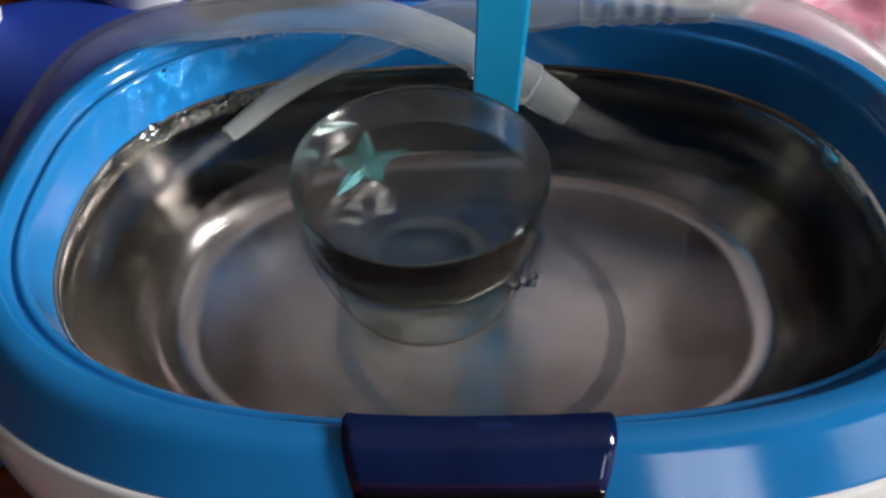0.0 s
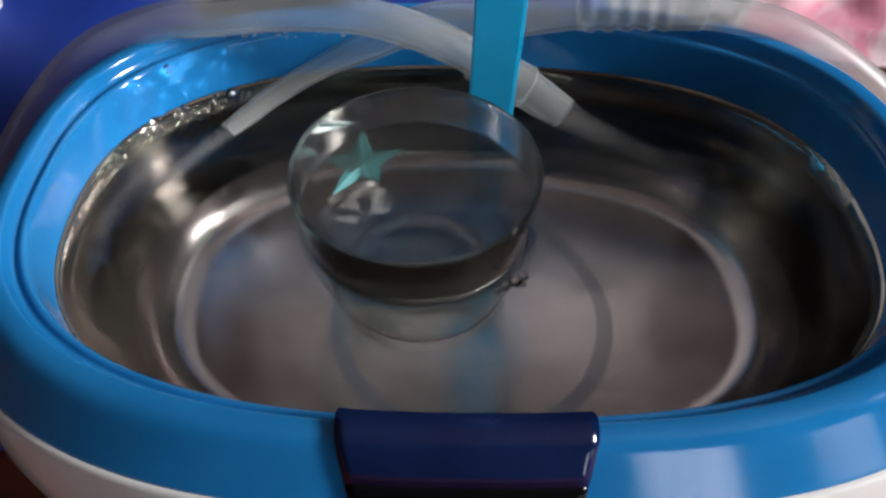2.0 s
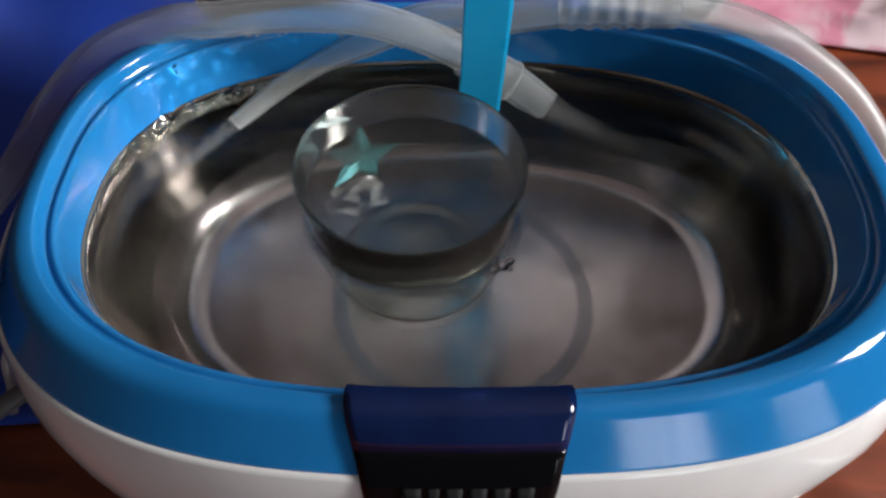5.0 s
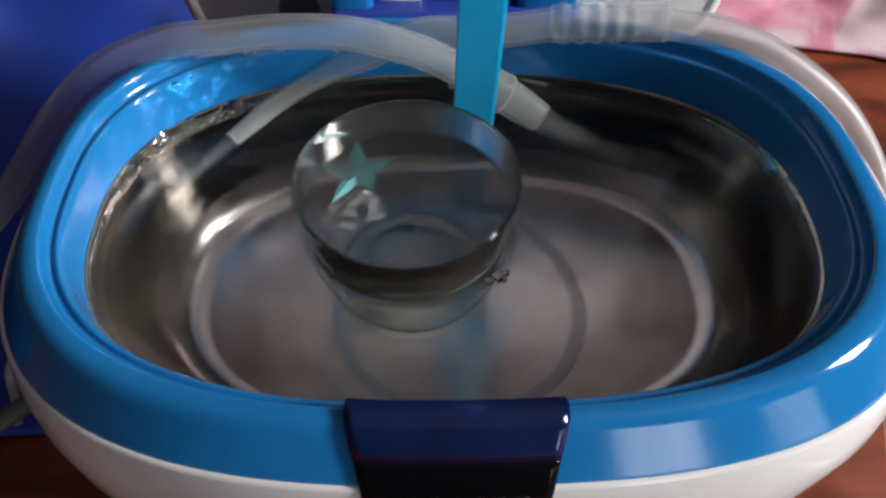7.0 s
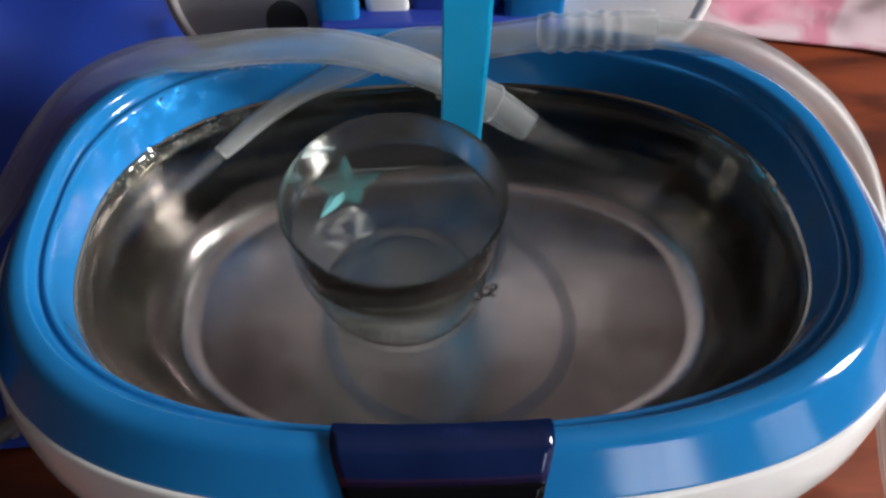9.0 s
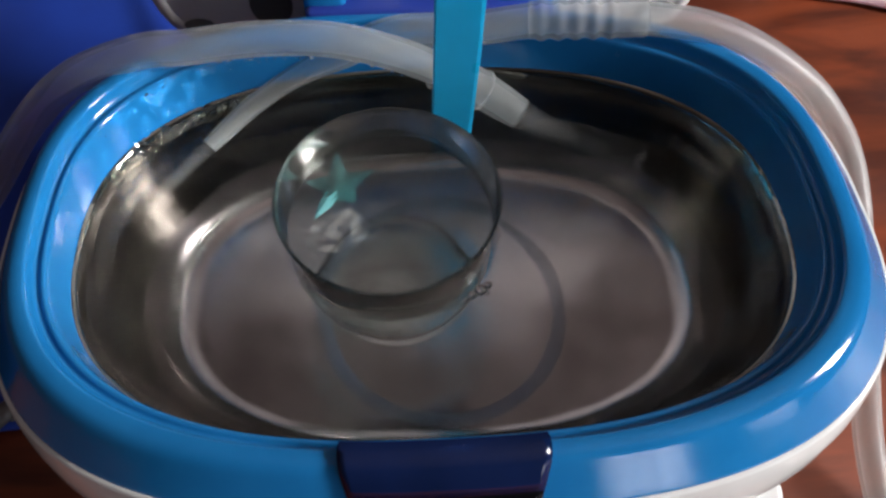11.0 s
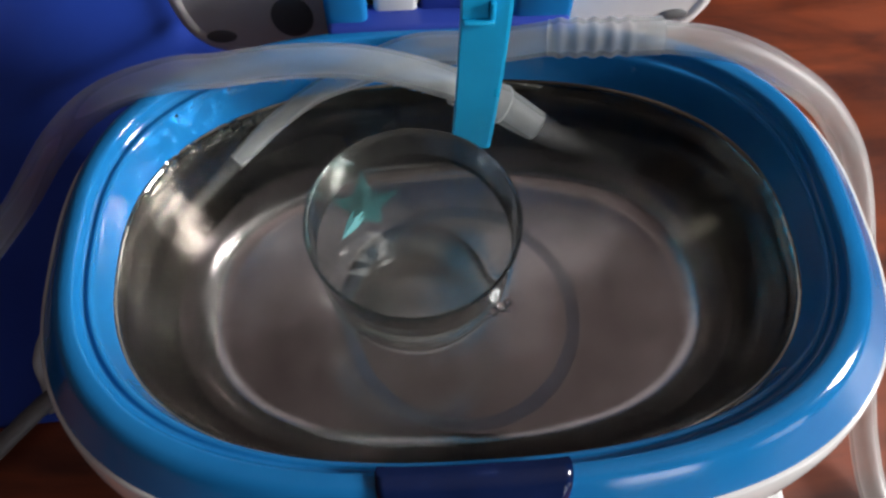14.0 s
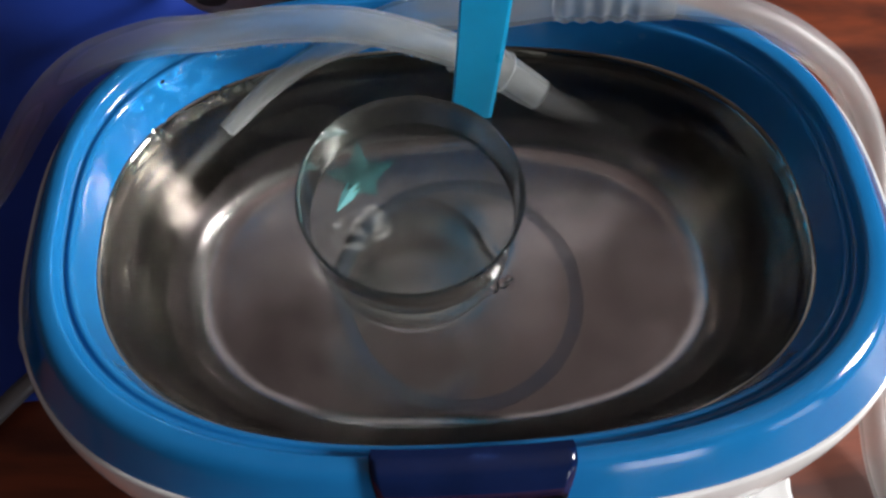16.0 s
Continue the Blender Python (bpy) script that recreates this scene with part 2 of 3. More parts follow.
def window(name, axis, inner, sign, hole, label):
    c, z, w, t = hole
    win = thing(name, label, "window", kind="structure")
    f = 0.045
    for a0, a1, z0, z1 in ((c - w / 2, c - w / 2 + f, z - t / 2, z + t / 2), (c + w / 2 - f, c + w / 2, z - t / 2, z + t / 2), (c - w / 2 + f, c + w / 2 - f, z - t / 2, z - t / 2 + f),
                           (c - w / 2 + f, c + w / 2 - f, z + t / 2 - f, z + t / 2)):
        lo, hi = [0, 0, z0], [0, 0, z1]
        q = (inner + sign * 0.005, inner + sign * 0.05)
        lo[axis], hi[axis], lo[1 - axis], hi[1 - axis] = a0, a1, min(q), max(q)
        part("window_frame", box(bmesh.new(), lo, hi, 0.004), FRAMEPAINT, win, "", False)


def room():
    x0, x1, y0, y1, h = ROOM
    w = 0.12
    for name, lo, hi, m, lab in (
            ("floor", (x0 - w, y0 - w, -0.1), (x1 + w, y1 + w, 0), FLOORMAT, "brown wooden floor boards"),
            ("ceiling", (x0 - w, y0 - w, h), (x1 + w, y1 + w, h + 0.1), CEILPAINT, "plain painted ceiling"),
            ("wall_west", (x0 - w, y0, 0), (x0, y1, h), WALLPAINT, "plain painted wall"),
            ("wall_north", (x0 - w, y1, 0), (x1 + w, y1 + w, h), WALLPAINT, "plain painted wall")):
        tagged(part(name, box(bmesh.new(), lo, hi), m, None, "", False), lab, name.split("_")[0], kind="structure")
    wall_with_windows("wall_east", 1, x1, x1 + w, (y0, y1), (CORNER, EAST), h)
    wall_with_windows("wall_south", 0, y0, y0 - w, (x0 - w, x1 + w), (SOUTH,), h)
    window("window_1", 1, x1, 1, EAST, "white framed daylight window")
    window("window_3", 1, x1, 1, CORNER, "narrow white framed window in dim daylight")
    window("window_2", 0, y0, -1, SOUTH, "white framed window in bluish daylight")


room()


def curtain(axis, inner, sign, hole, pleats, rng):
    """Thin pleats hanging before a window, with gaps between them."""
    c, z, w, t = hole
    cur = thing("curtain", "thin pale curtain pleats hanging before the window", "curtain", "curtains of the room")
    for k in range(pleats):
        mid = c - w / 2 + w * (k + 0.5 + rng.uniform(-0.3, 0.3)) / pleats
        half, lean = w / pleats * rng.uniform(0.12, 0.3), rng.uniform(-0.02, 0.02)
        verts, faces, cols, rows = [], [], 8, 6
        for i in range(rows + 1):
            for j in range(cols + 1):
                u, v = j / cols * 2 - 1, i / rows
                a = mid + half * u * (0.8 + 0.2 * v) + lean * (1 - v)
                d = inner - sign * (0.035 + 0.012 * math.cos(u * 2.6 + k))
                p = [0, 0, z - t / 2 - 0.05 + (t + 0.1) * v]
                p[axis], p[1 - axis] = a, d
                verts.append(p)
        for i in range(rows):
            for j in range(cols):
                q = i * (cols + 1) + j
                faces.append((q, q + 1, q + cols + 2, q + cols + 1))
        mesh_object("pleat", verts, faces, CURTAINMAT, cur)
    lo, hi = [0, 0, z + t / 2 + 0.05], [0, 0, z + t / 2 + 0.065]
    q = (inner - sign * 0.02, inner - sign * 0.05)
    lo[axis], hi[axis], lo[1 - axis], hi[1 - axis] = c - w / 2 - 0.06, c + w / 2 + 0.06, min(q), max(q)
    part("curtain_rail", box(bmesh.new(), lo, hi, 0.003), FRAMEPAINT, cur)


pleat_rng = random.Random(11)
curtain(0, ROOM[2], -1, SOUTH, 5, pleat_rng)
curtain(1, ROOM[1], 1, CORNER, 6, pleat_rng)


def table():
    t = thing("table", "red-brown varnished wooden table under the cleaner", "table")
    x0, x1, y0, y1 = -0.55, 0.55, -0.28, 0.5
    part("tabletop", box(bmesh.new(), (x0, y0, TABLE - 0.028), (x1, y1, TABLE), 0.004), WOOD, t)
    for lx in (x0 + 0.05, x1 - 0.11):
        for ly in (y0 + 0.05, y1 - 0.11):
            part("leg", box(bmesh.new(), (lx, ly, 0), (lx + 0.06, ly + 0.06, TABLE - 0.028), 0.004), WOOD, t)
    part("apron", box(bmesh.new(), (x0 + 0.11, y0 + 0.06, TABLE - 0.11), (x1 - 0.11, y0 + 0.08, TABLE - 0.028), 0.002), WOOD, t)
    part("apron", box(bmesh.new(), (x0 + 0.11, y1 - 0.08, TABLE - 0.11), (x1 - 0.11, y1 - 0.06, TABLE - 0.028), 0.002), WOOD, t)


table()

# ---- the ultrasonic cleaner ----
BEZEL = [(-0.2, -14.2), (0.0, -12.5), (0.3, -9, 2.5), (0.5, -5.5, 2.52), (0.6, -3.9, 2.55), (0.8, -3.2, 2.56), (1.15, -2.9, 2.58), (1.5, -2.95, 2.6), (1.75, -3.25, 2.6), (2.1, -3.45, 2.6), (2.6, -3.2, 2.6), (2.95, -2.4, 2.62), (3.15, -1.3, 2.63), (3.25, -0.5, 2.63),
         (3.4, -0.2, 2.65), (3.7, -0.06, 2.66), (4.5, 0, 2.68), (5.2, -0.06, 2.7, 0.15), (5.8, -0.22, 2.7, 0.3), (6.4, -0.55, 2.7, 0.5), (6.95, -1.0, 2.7, 0.6), (7.45, -1.6, 2.7, 0.7), (7.95, -2.35, 2.7, 0.8), (9.2, -4.5, 2.7, 1.1), (10.8, -7.2, 2.7, 1.5), (12.0, -9.2, 2.7, 1.8), (12.4, -9.9, 2.7, 1.9), (11.9, -10.4, 2.7, 1.9)]
BODY = [(11.4, -9.6, 2.7, 1.9), (12.5, -9.75, 2.7, 1.9), (13.0, -10.1, 2.7, 1.9), (13.2, -10.8, 2.7, 1.9), (13.8, -13.5, 2.7, 1.9), (14.6, -18.5, 2.7, 1.9), (15.2, -26, 2.7, 1.7), (14.8, -36, 2.7, 1), (13.2, -50, 2.7), (10.4, -64, 2.7), (6.5, -78, 2.7), (3.0, -87, 2.7), (0.5, -91, 2.7), (-3, -92.5, 2.7)]
TANK = [(1.5, -13.6), (0.2, -13.3), (-0.4, -13.4), (-0.9, -14.0), (-1.3, -15.5), (-1.9, -20), (-2.9, -27, N, -0.3), (-4.2, -34, N, -0.8), (-5.8, -40, N, -1.4), (-6.9, -43.3, N, -1.8), (-7.7, -46.2, N, -2.25)]
TANK_FLOOR = [(-5.65, -40, N, -1.35), (-6.9, -43.3, N, -1.8), (-7.9, -46.2, N, -2.3), (-9.0, -48.6, N, -2.8), (-10.3, -50.3, N, -3.3), (-11.9, -51.4, N, -3.8), (-13.6, -51.95, N, -4.2), (-15.4, -52.1, N, -4.5), (-30, -52.1, N, -5), (-40, -52.1, N, -8)]


def on_shell(x, o, z, n=N):
    """The point of the front at sideways x (mm), o mm outside the tank's mouth, z mm above the rim."""
    a, b = A * 1000 + o, B * 1000 + o
    return at(x, -b * (1 - abs(x / a) ** n) ** (1 / n), z)


def front_patch(name, rows, mats, parent, label="", cols=24, thick=1.2):
    """A curved plate on the front; rows of (left, right, outward, height) in mm."""
    bm = bmesh.new()
    grid = [[bm.verts.new(on_shell(l + (r - l) * k / cols, o, z)) for k in range(cols + 1)] for l, r, o, z in rows]
    back = [[bm.verts.new(on_shell(l + (r - l) * k / cols, o - thick, z - 0.2)) for k in range(cols + 1)] for l, r, o, z in rows]
    for i in range(len(rows) - 1):
        for k in range(cols):
            bm.faces.new((grid[i][k], grid[i + 1][k], grid[i + 1][k + 1], grid[i][k + 1]))
    rim = [grid[0][k] for k in range(cols + 1)] + [g[cols] for g in grid[1:]] + [grid[-1][k] for k in range(cols - 1, -1, -1)] + [grid[i][0] for i in range(len(rows) - 2, 0, -1)]
    brm = [back[0][k] for k in range(cols + 1)] + [g[cols] for g in back[1:]] + [back[-1][k] for k in range(cols - 1, -1, -1)] + [back[i][0] for i in range(len(rows) - 2, 0, -1)]
    for i in range(len(rim)):
        j = (i + 1) % len(rim)
        bm.faces.new((rim[i], rim[j], brm[j], brm[i]))
    bmesh.ops.recalc_face_normals(bm, faces=bm.faces)
    return part(name, bm, mats, parent, label)


def cleaner():
    c = thing("ultrasonic_cleaner", "white and blue ultrasonic cleaner with an open steel tank of water", "ultrasonic cleaner")
    sweep("bezel", BEZEL, BLUE, c, "glossy bright blue plastic rim")
    sweep("shell", BODY, WHITE, c, "glossy white plastic body", cap=True)
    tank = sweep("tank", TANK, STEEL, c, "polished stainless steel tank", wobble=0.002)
    sweep("tank_floor", TANK_FLOOR, STEELFLOOR, tank, cap=True)
    front_patch("panel_top", [(-19.6, 15.4, 3.6, 1.1), (-20.0, 15.8, 4.6, 1.2), (-20.0, 15.8, 5.8, 0.9), (-19.8, 15.6, 7.0, 0.5), (-19.6, 15.4, 7.9, -0.3), (-19.3, 15.1, 8.8, -1.8), (-19.0, 14.9, 9.6, -3.1), (-18.6, 14.5, 10.6, -5.0)], NAVY, c, "glossy navy blue plastic top of the front panel")
    face = front_patch("panel_face", [(-18.6, 14.5, 10.65, -5.1), (-18.2, 14.2, 11.7, -7.0), (-17.7, 13.7, 13.6, -10.2), (-17.2, 13.2, 14.9, -14), (-16.8, 12.8, 15.6, -19), (-16.5, 12.5, 16.0, -27), (-16.3, 12.3, 15.6, -38), (-16.3, 12.3, 14.0, -50)], BLACK, c, "glossy black plastic control panel")
    for x0, x1 in ((-11.5, -8.2), (-7.3, -5.3), (-4.6, -1.6), (-0.8, 2.2), (3.0, 5.8), (6.6, 9.8)):
        front_patch("print_bar", [(x0, x1, 14.0, -10.9), (x0, x1, 15.05, -13.9)], GREYINK, face, cols=3, thick=0.4)
    # feet
    for x in (-45, 45):
        for y in (-25, 25):
            lathe("foot", [(0.01, -92), (7, -92), (7.4, -93), (7, -95), (0.01, -95)], RUBBER, c, centre=(x, y), count=24)
    return c


cleaner()


def tank_water():
    verts, faces, count, rings = [], [], 160, 40
    cx, cy, r = CUP[0], CUP[1], cup_radius(WATERLINE) - 0.1
    edge = superellipse(A - 0.00165, B - 0.00165, N, count)
    for i in range(rings + 1):
        s = i / rings
        for x, y in edge:
            d = Vector((x * 1000 - cx, y * 1000 - cy))
            u = d.normalized()
            p = Vector((cx, cy)) + u * (r + (d.length - r) * s)
            rise = 1.5 * math.exp(-(s * (d.length - r)) / 1.1) + 0.7 * math.exp(-((1 - s) * (d.length - r)) / 1.2)
            wave = 0.17 * noise.noise((p.x * 0.09, p.y * 0.09, 3.1)) + 0.045 * noise.noise((p.x * 0.3, p.y * 0.3, 7.7))
            verts.append(at(p.x, p.y, WATERLINE + rise + wave))
    for i in range(rings):
        for k in range(count):
            j = (k + 1) % count
            faces.append((i * count + k, (i + 1) * count + k, (i + 1) * count + j, i * count + j))
    ob = mesh_object("tank_water", verts, faces, WATER)
    ob.visible_shadow = False
    tagged(ob, "clear still water filling the steel tank", "water", kind="structure")
    return ob


WATERLINE = -18.0
CUP = (-10.5, 3.0)


def cup_radius(z):
    return 24.2 + (z + 3.6) * 0.14 + 0.0004 * (z + 3.6) ** 2


def glass_cup():
    c = thing("glass_cup", "clear glass cup brimful of water standing in the tank", "glass cup")
    zs = [-49.5, -47, -43, -38, -33, -28, -23, -18.0, -14, -10, -6.5, -4.6]
    outer = [(0.01, -51.2), (9, -51.3), (cup_radius(-49.5) - 1.8, -51.8), (cup_radius(-49.5) - 0.7, -51.2)] + [(cup_radius(z), z) for z in zs]
    inner = [(cup_radius(z) - 0.9, z) for z in zs[::-1][1:-2]] + [(cup_radius(-43) - 1.7, -46.3), (cup_radius(-43) - 3.2, -48.2), (cup_radius(-43) - 5.2, -49.4), (cup_radius(-43) - 8, -50.0), (0.01, -50.1)]
    rim = [(24.15, -3.9), (23.9, -3.65), (23.6, -3.65), (23.3, -4.1)]
    prof = outer + rim + inner
    slots = []
    fill = -4.2
    for i in range(len(prof) - 1):
        zm = (prof[i][1] + prof[i + 1][1]) / 2
        out = i < len(outer) + 1
        slots.append(1 if (zm < WATERLINE if out else zm < fill) else 0)
    ob = lathe("cup", prof, [GLASS, GLASSWET], c, centre=CUP, slots=slots)
    ob.visible_shadow = False
    w = lathe("cup_water", [(23.32, -4.15), (22.7, -3.95), (20, -3.72), (12, -3.6), (0.01, -3.6)], CUPWATER, c, "clear water", centre=CUP)
    w.visible_shadow = False
    # the cup leans a little towards the front panel
    hub = at(CUP[0], CUP[1], -3.6)
    lean = Matrix.Translation(hub) @ Euler((radians(1.6), radians(-0.8), 0)).to_matrix().to_4x4() @ Matrix.Translation(-hub)
    for m in (ob, w):
        m.data.transform(lean)
    return c


glass_cup()
tank_water()

# ---- hoses ----


def hoses():
    h = thing("silicone_hose", "milky translucent silicone hose arched over the blue rim into the tank", "hose", "hoses in the tank")
    tube("hose", [(-215, -70, -88, 4), (-180, -22, -82, 4), (-145.5, 15.2, -63, 4), (-119.3, 33.5, -42, 4), (-100.5, 40.5, -20.5, 4), (-83.6, 41.0, -5, 4), (-66, 40.3, 3.2, 4), (-53.9, 39.8, 4.8, 4), (-39.5, 40.8, 5.6, 4),
                  (-22.8, 41.2, 4.6, 4), (-8.5, 41.2, 0, 4), (4.1, 42, -7.4, 4)], SILICONE, h)
    tube("nozzle", [(2, 42, -6.4, 4.9), (8, 41.6, -9.9, 4.9), (12.4, 41, -12.3, 4.95), (13.2, 40.9, -12.8, 5.2), (13.9, 40.7, -13.2, 4.6), (18, 39.2, -15.6, 4.4), (22.6, 37.4, -18.4, 4.2)], SILICONE, h, "translucent hose nozzle", steps=8)
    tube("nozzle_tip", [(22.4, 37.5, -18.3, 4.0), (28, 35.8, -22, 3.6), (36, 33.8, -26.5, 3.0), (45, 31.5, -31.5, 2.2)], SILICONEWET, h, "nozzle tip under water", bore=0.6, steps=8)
    g = thing("silicone_hose", "milky translucent silicone hose with a ribbed connector over the blue rim", "hose", "hoses in the tank")
    tube("hose", [(128, -140, -91, 3.9), (122, -61, -91, 3.9), (119.4, -34, -84, 3.9), (118, -4, -63, 3.9), (113.8, 26.8, -37, 3.9), (101.8, 37.6, -19.5, 3.9), (85, 41.8, -6.5, 3.9), (67.5, 44.2, 1.6, 3.9), (49, 45.5, 4.7, 3.9)], SILICONE, g)
    ribs = []
    for k in range(41):
        u = k / 40
        ribs.append((51 - 26.5 * u, 45.5 + 2.6 * u * u, 4.6 - 2.2 * u * u, 4.6 + (0.28 * math.cos(k * 2 * math.pi / 6) if 10 < k else 0)))
    tube("connector", ribs, SILICONE, g, "ribbed translucent connector", steps=2)
    tube("pipe", [(25.5, 48, 2.5, 4.1), (9, 48.0, 0.2, 4.1), (-7.7, 49.0, -1.0, 4.0), (-22, 48, -6.9, 3.6), (-33.7, 45.4, -11.5, 2.6), (-44, 39.0, -14.8, 2.4), (-53.5, 30.4, -18.3, 2.1)], SILICONE, g)
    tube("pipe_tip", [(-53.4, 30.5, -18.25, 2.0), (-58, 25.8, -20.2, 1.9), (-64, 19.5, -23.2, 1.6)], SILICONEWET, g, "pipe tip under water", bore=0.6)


hoses()


def strip():
    s = thing("plastic_strip", "flat cyan plastic strip hanging down to the water", "plastic strip")
    bm = bmesh.new()
    rows = [(0.4, 10.1, 31.6, -17.2), (0.4, 10.3, 30.6, -8), (0.5, 10.6, 29.6, 4), (0.6, 10.9, 29, 18), (0.7, 11.1, 29, 34), (0.8, 11.3, 31, 50), (0.9, 11.4, 40, 64), (0.9, 11.4, 54, 72), (0.9, 11.4, 68, 73)]
    pts = smooth_path(rows, 6)
    prev = None
    for i, p in enumerate(pts):
        q = pts[min(i + 1, len(pts) - 1)] - pts[max(i - 1, 0)]
        nrm = Vector((0, -q[3], q[2])).normalized() * 1.0
        ring = [bm.verts.new(at(x, p[2] + s2 * nrm.y, p[3] + s2 * nrm.z)) for x, s2 in ((p[0] + 0.3, 1), (p[1] - 0.9, 1), (p[1] - 0.1, 0.8), (p[1], 0.3), (p[1], -1.6), (p[1] - 0.8, -1.6), (p[1] - 1.0, -0.6), (p[0], -0.6), (p[0], 0.7))]
        if prev:
            for k in range(len(ring)):
                j = (k + 1) % len(ring)
                bm.faces.new((prev[k], prev[j], ring[j], ring[k]))
        else:
            bm.faces.new(ring)
        prev = ring
    bm.faces.new(prev[::-1])
    bmesh.ops.recalc_face_normals(bm, faces=bm.faces)
    part("strip", bm, CYAN, s, "", False)
    part("catch", box(bmesh.new(), at(1.2, 26.6, 28.6), at(7.4, 28.4, 30.0), 0.0004), CYAN, s, "raised catch across the strip")
    part("catch", box(bmesh.new(), at(6.3, 26.9, 30.2), at(7.4, 28.4, 34.5), 0.0003), CYAN, s, "raised catch across the strip")


strip()

# ---- round the cleaner ----


def blue_cloth():
    verts, faces, nx, ny = [], [], 140, 110
    for i in range(nx + 1):
        for j in range(ny + 1):
            u, v = i / nx, j / ny
            x, y = -0.42 + 0.36 * u, -0.035 + 0.03 * u + v * (0.168 + 0.095 * u)
            z = TABLE + 0.004 + 0.003 * (0.5 + noise.noise((x * 9, y * 9, 1.3))) + 0.0015 * noise.noise((x * 30, y * 22, 5))
            for x0, y0, x1, y1, deep in ((-0.115, 0.185, -0.099, 0.146, 0.002), (-0.098, 0.144, -0.145, 0.114, 0.0015), (-0.30, 0.02, -0.20, 0.16, 0.002)):
                a, d = Vector((x0, y0)), Vector((x1 - x0, y1 - y0))
                k = max(0.0, min(1.0, (Vector((x, y)) - a).dot(d) / d.length_squared))
                z += deep * math.exp(-((Vector((x, y)) - a - d * k).length / 0.006) ** 2)
            verts.append((x, y, max(z, TABLE + 0.002)))
    w = ny + 1
    for i in range(nx):
        for j in range(ny):
            faces.append((i * w + j, (i + 1) * w + j, (i + 1) * w + j + 1, i * w + j + 1))
    ob = mesh_object("blue_cloth", verts, faces, CLOTH)
    ob.modifiers.new("thick", 'SOLIDIFY').thickness = 0.002
    tagged(ob, "royal blue cloth lying creased on the table", "cloth")


blue_cloth()


def pink_cloth():
    verts, faces, n = [], [], 70
    for i in range(n + 1):
        for j in range(n + 1):
            u, v = i / n, j / n
            x, y = 0.10 + 0.3 * u, 0.19 - 0.1 * u + 0.26 * v
            q = Vector((x * 16, y * 16, 2.2))
            z = TABLE + 0.003 + 0.05 * min(1, 4 * v, 4 * u + 0.4) * abs(noise.noise(q)) + 0.02 * abs(noise.noise(q * 2.7)) * min(1, 5 * v)
            verts.append((x + 0.006 * noise.noise(q * 1.7), y + 0.008 * noise.noise(q * 1.3), z))
    w = n + 1
    for i in range(n):
        for j in range(n):
            faces.append((i * w + j, (i + 1) * w + j, (i + 1) * w + j + 1, i * w + j + 1))
    ob = mesh_object("pink_cloth", verts, faces, PINK)
    ob.modifiers.new("thick", 'SOLIDIFY').thickness = 0.0015
    tagged(ob, "crumpled pink and white patterned cloth on the table", "cloth")


pink_cloth()


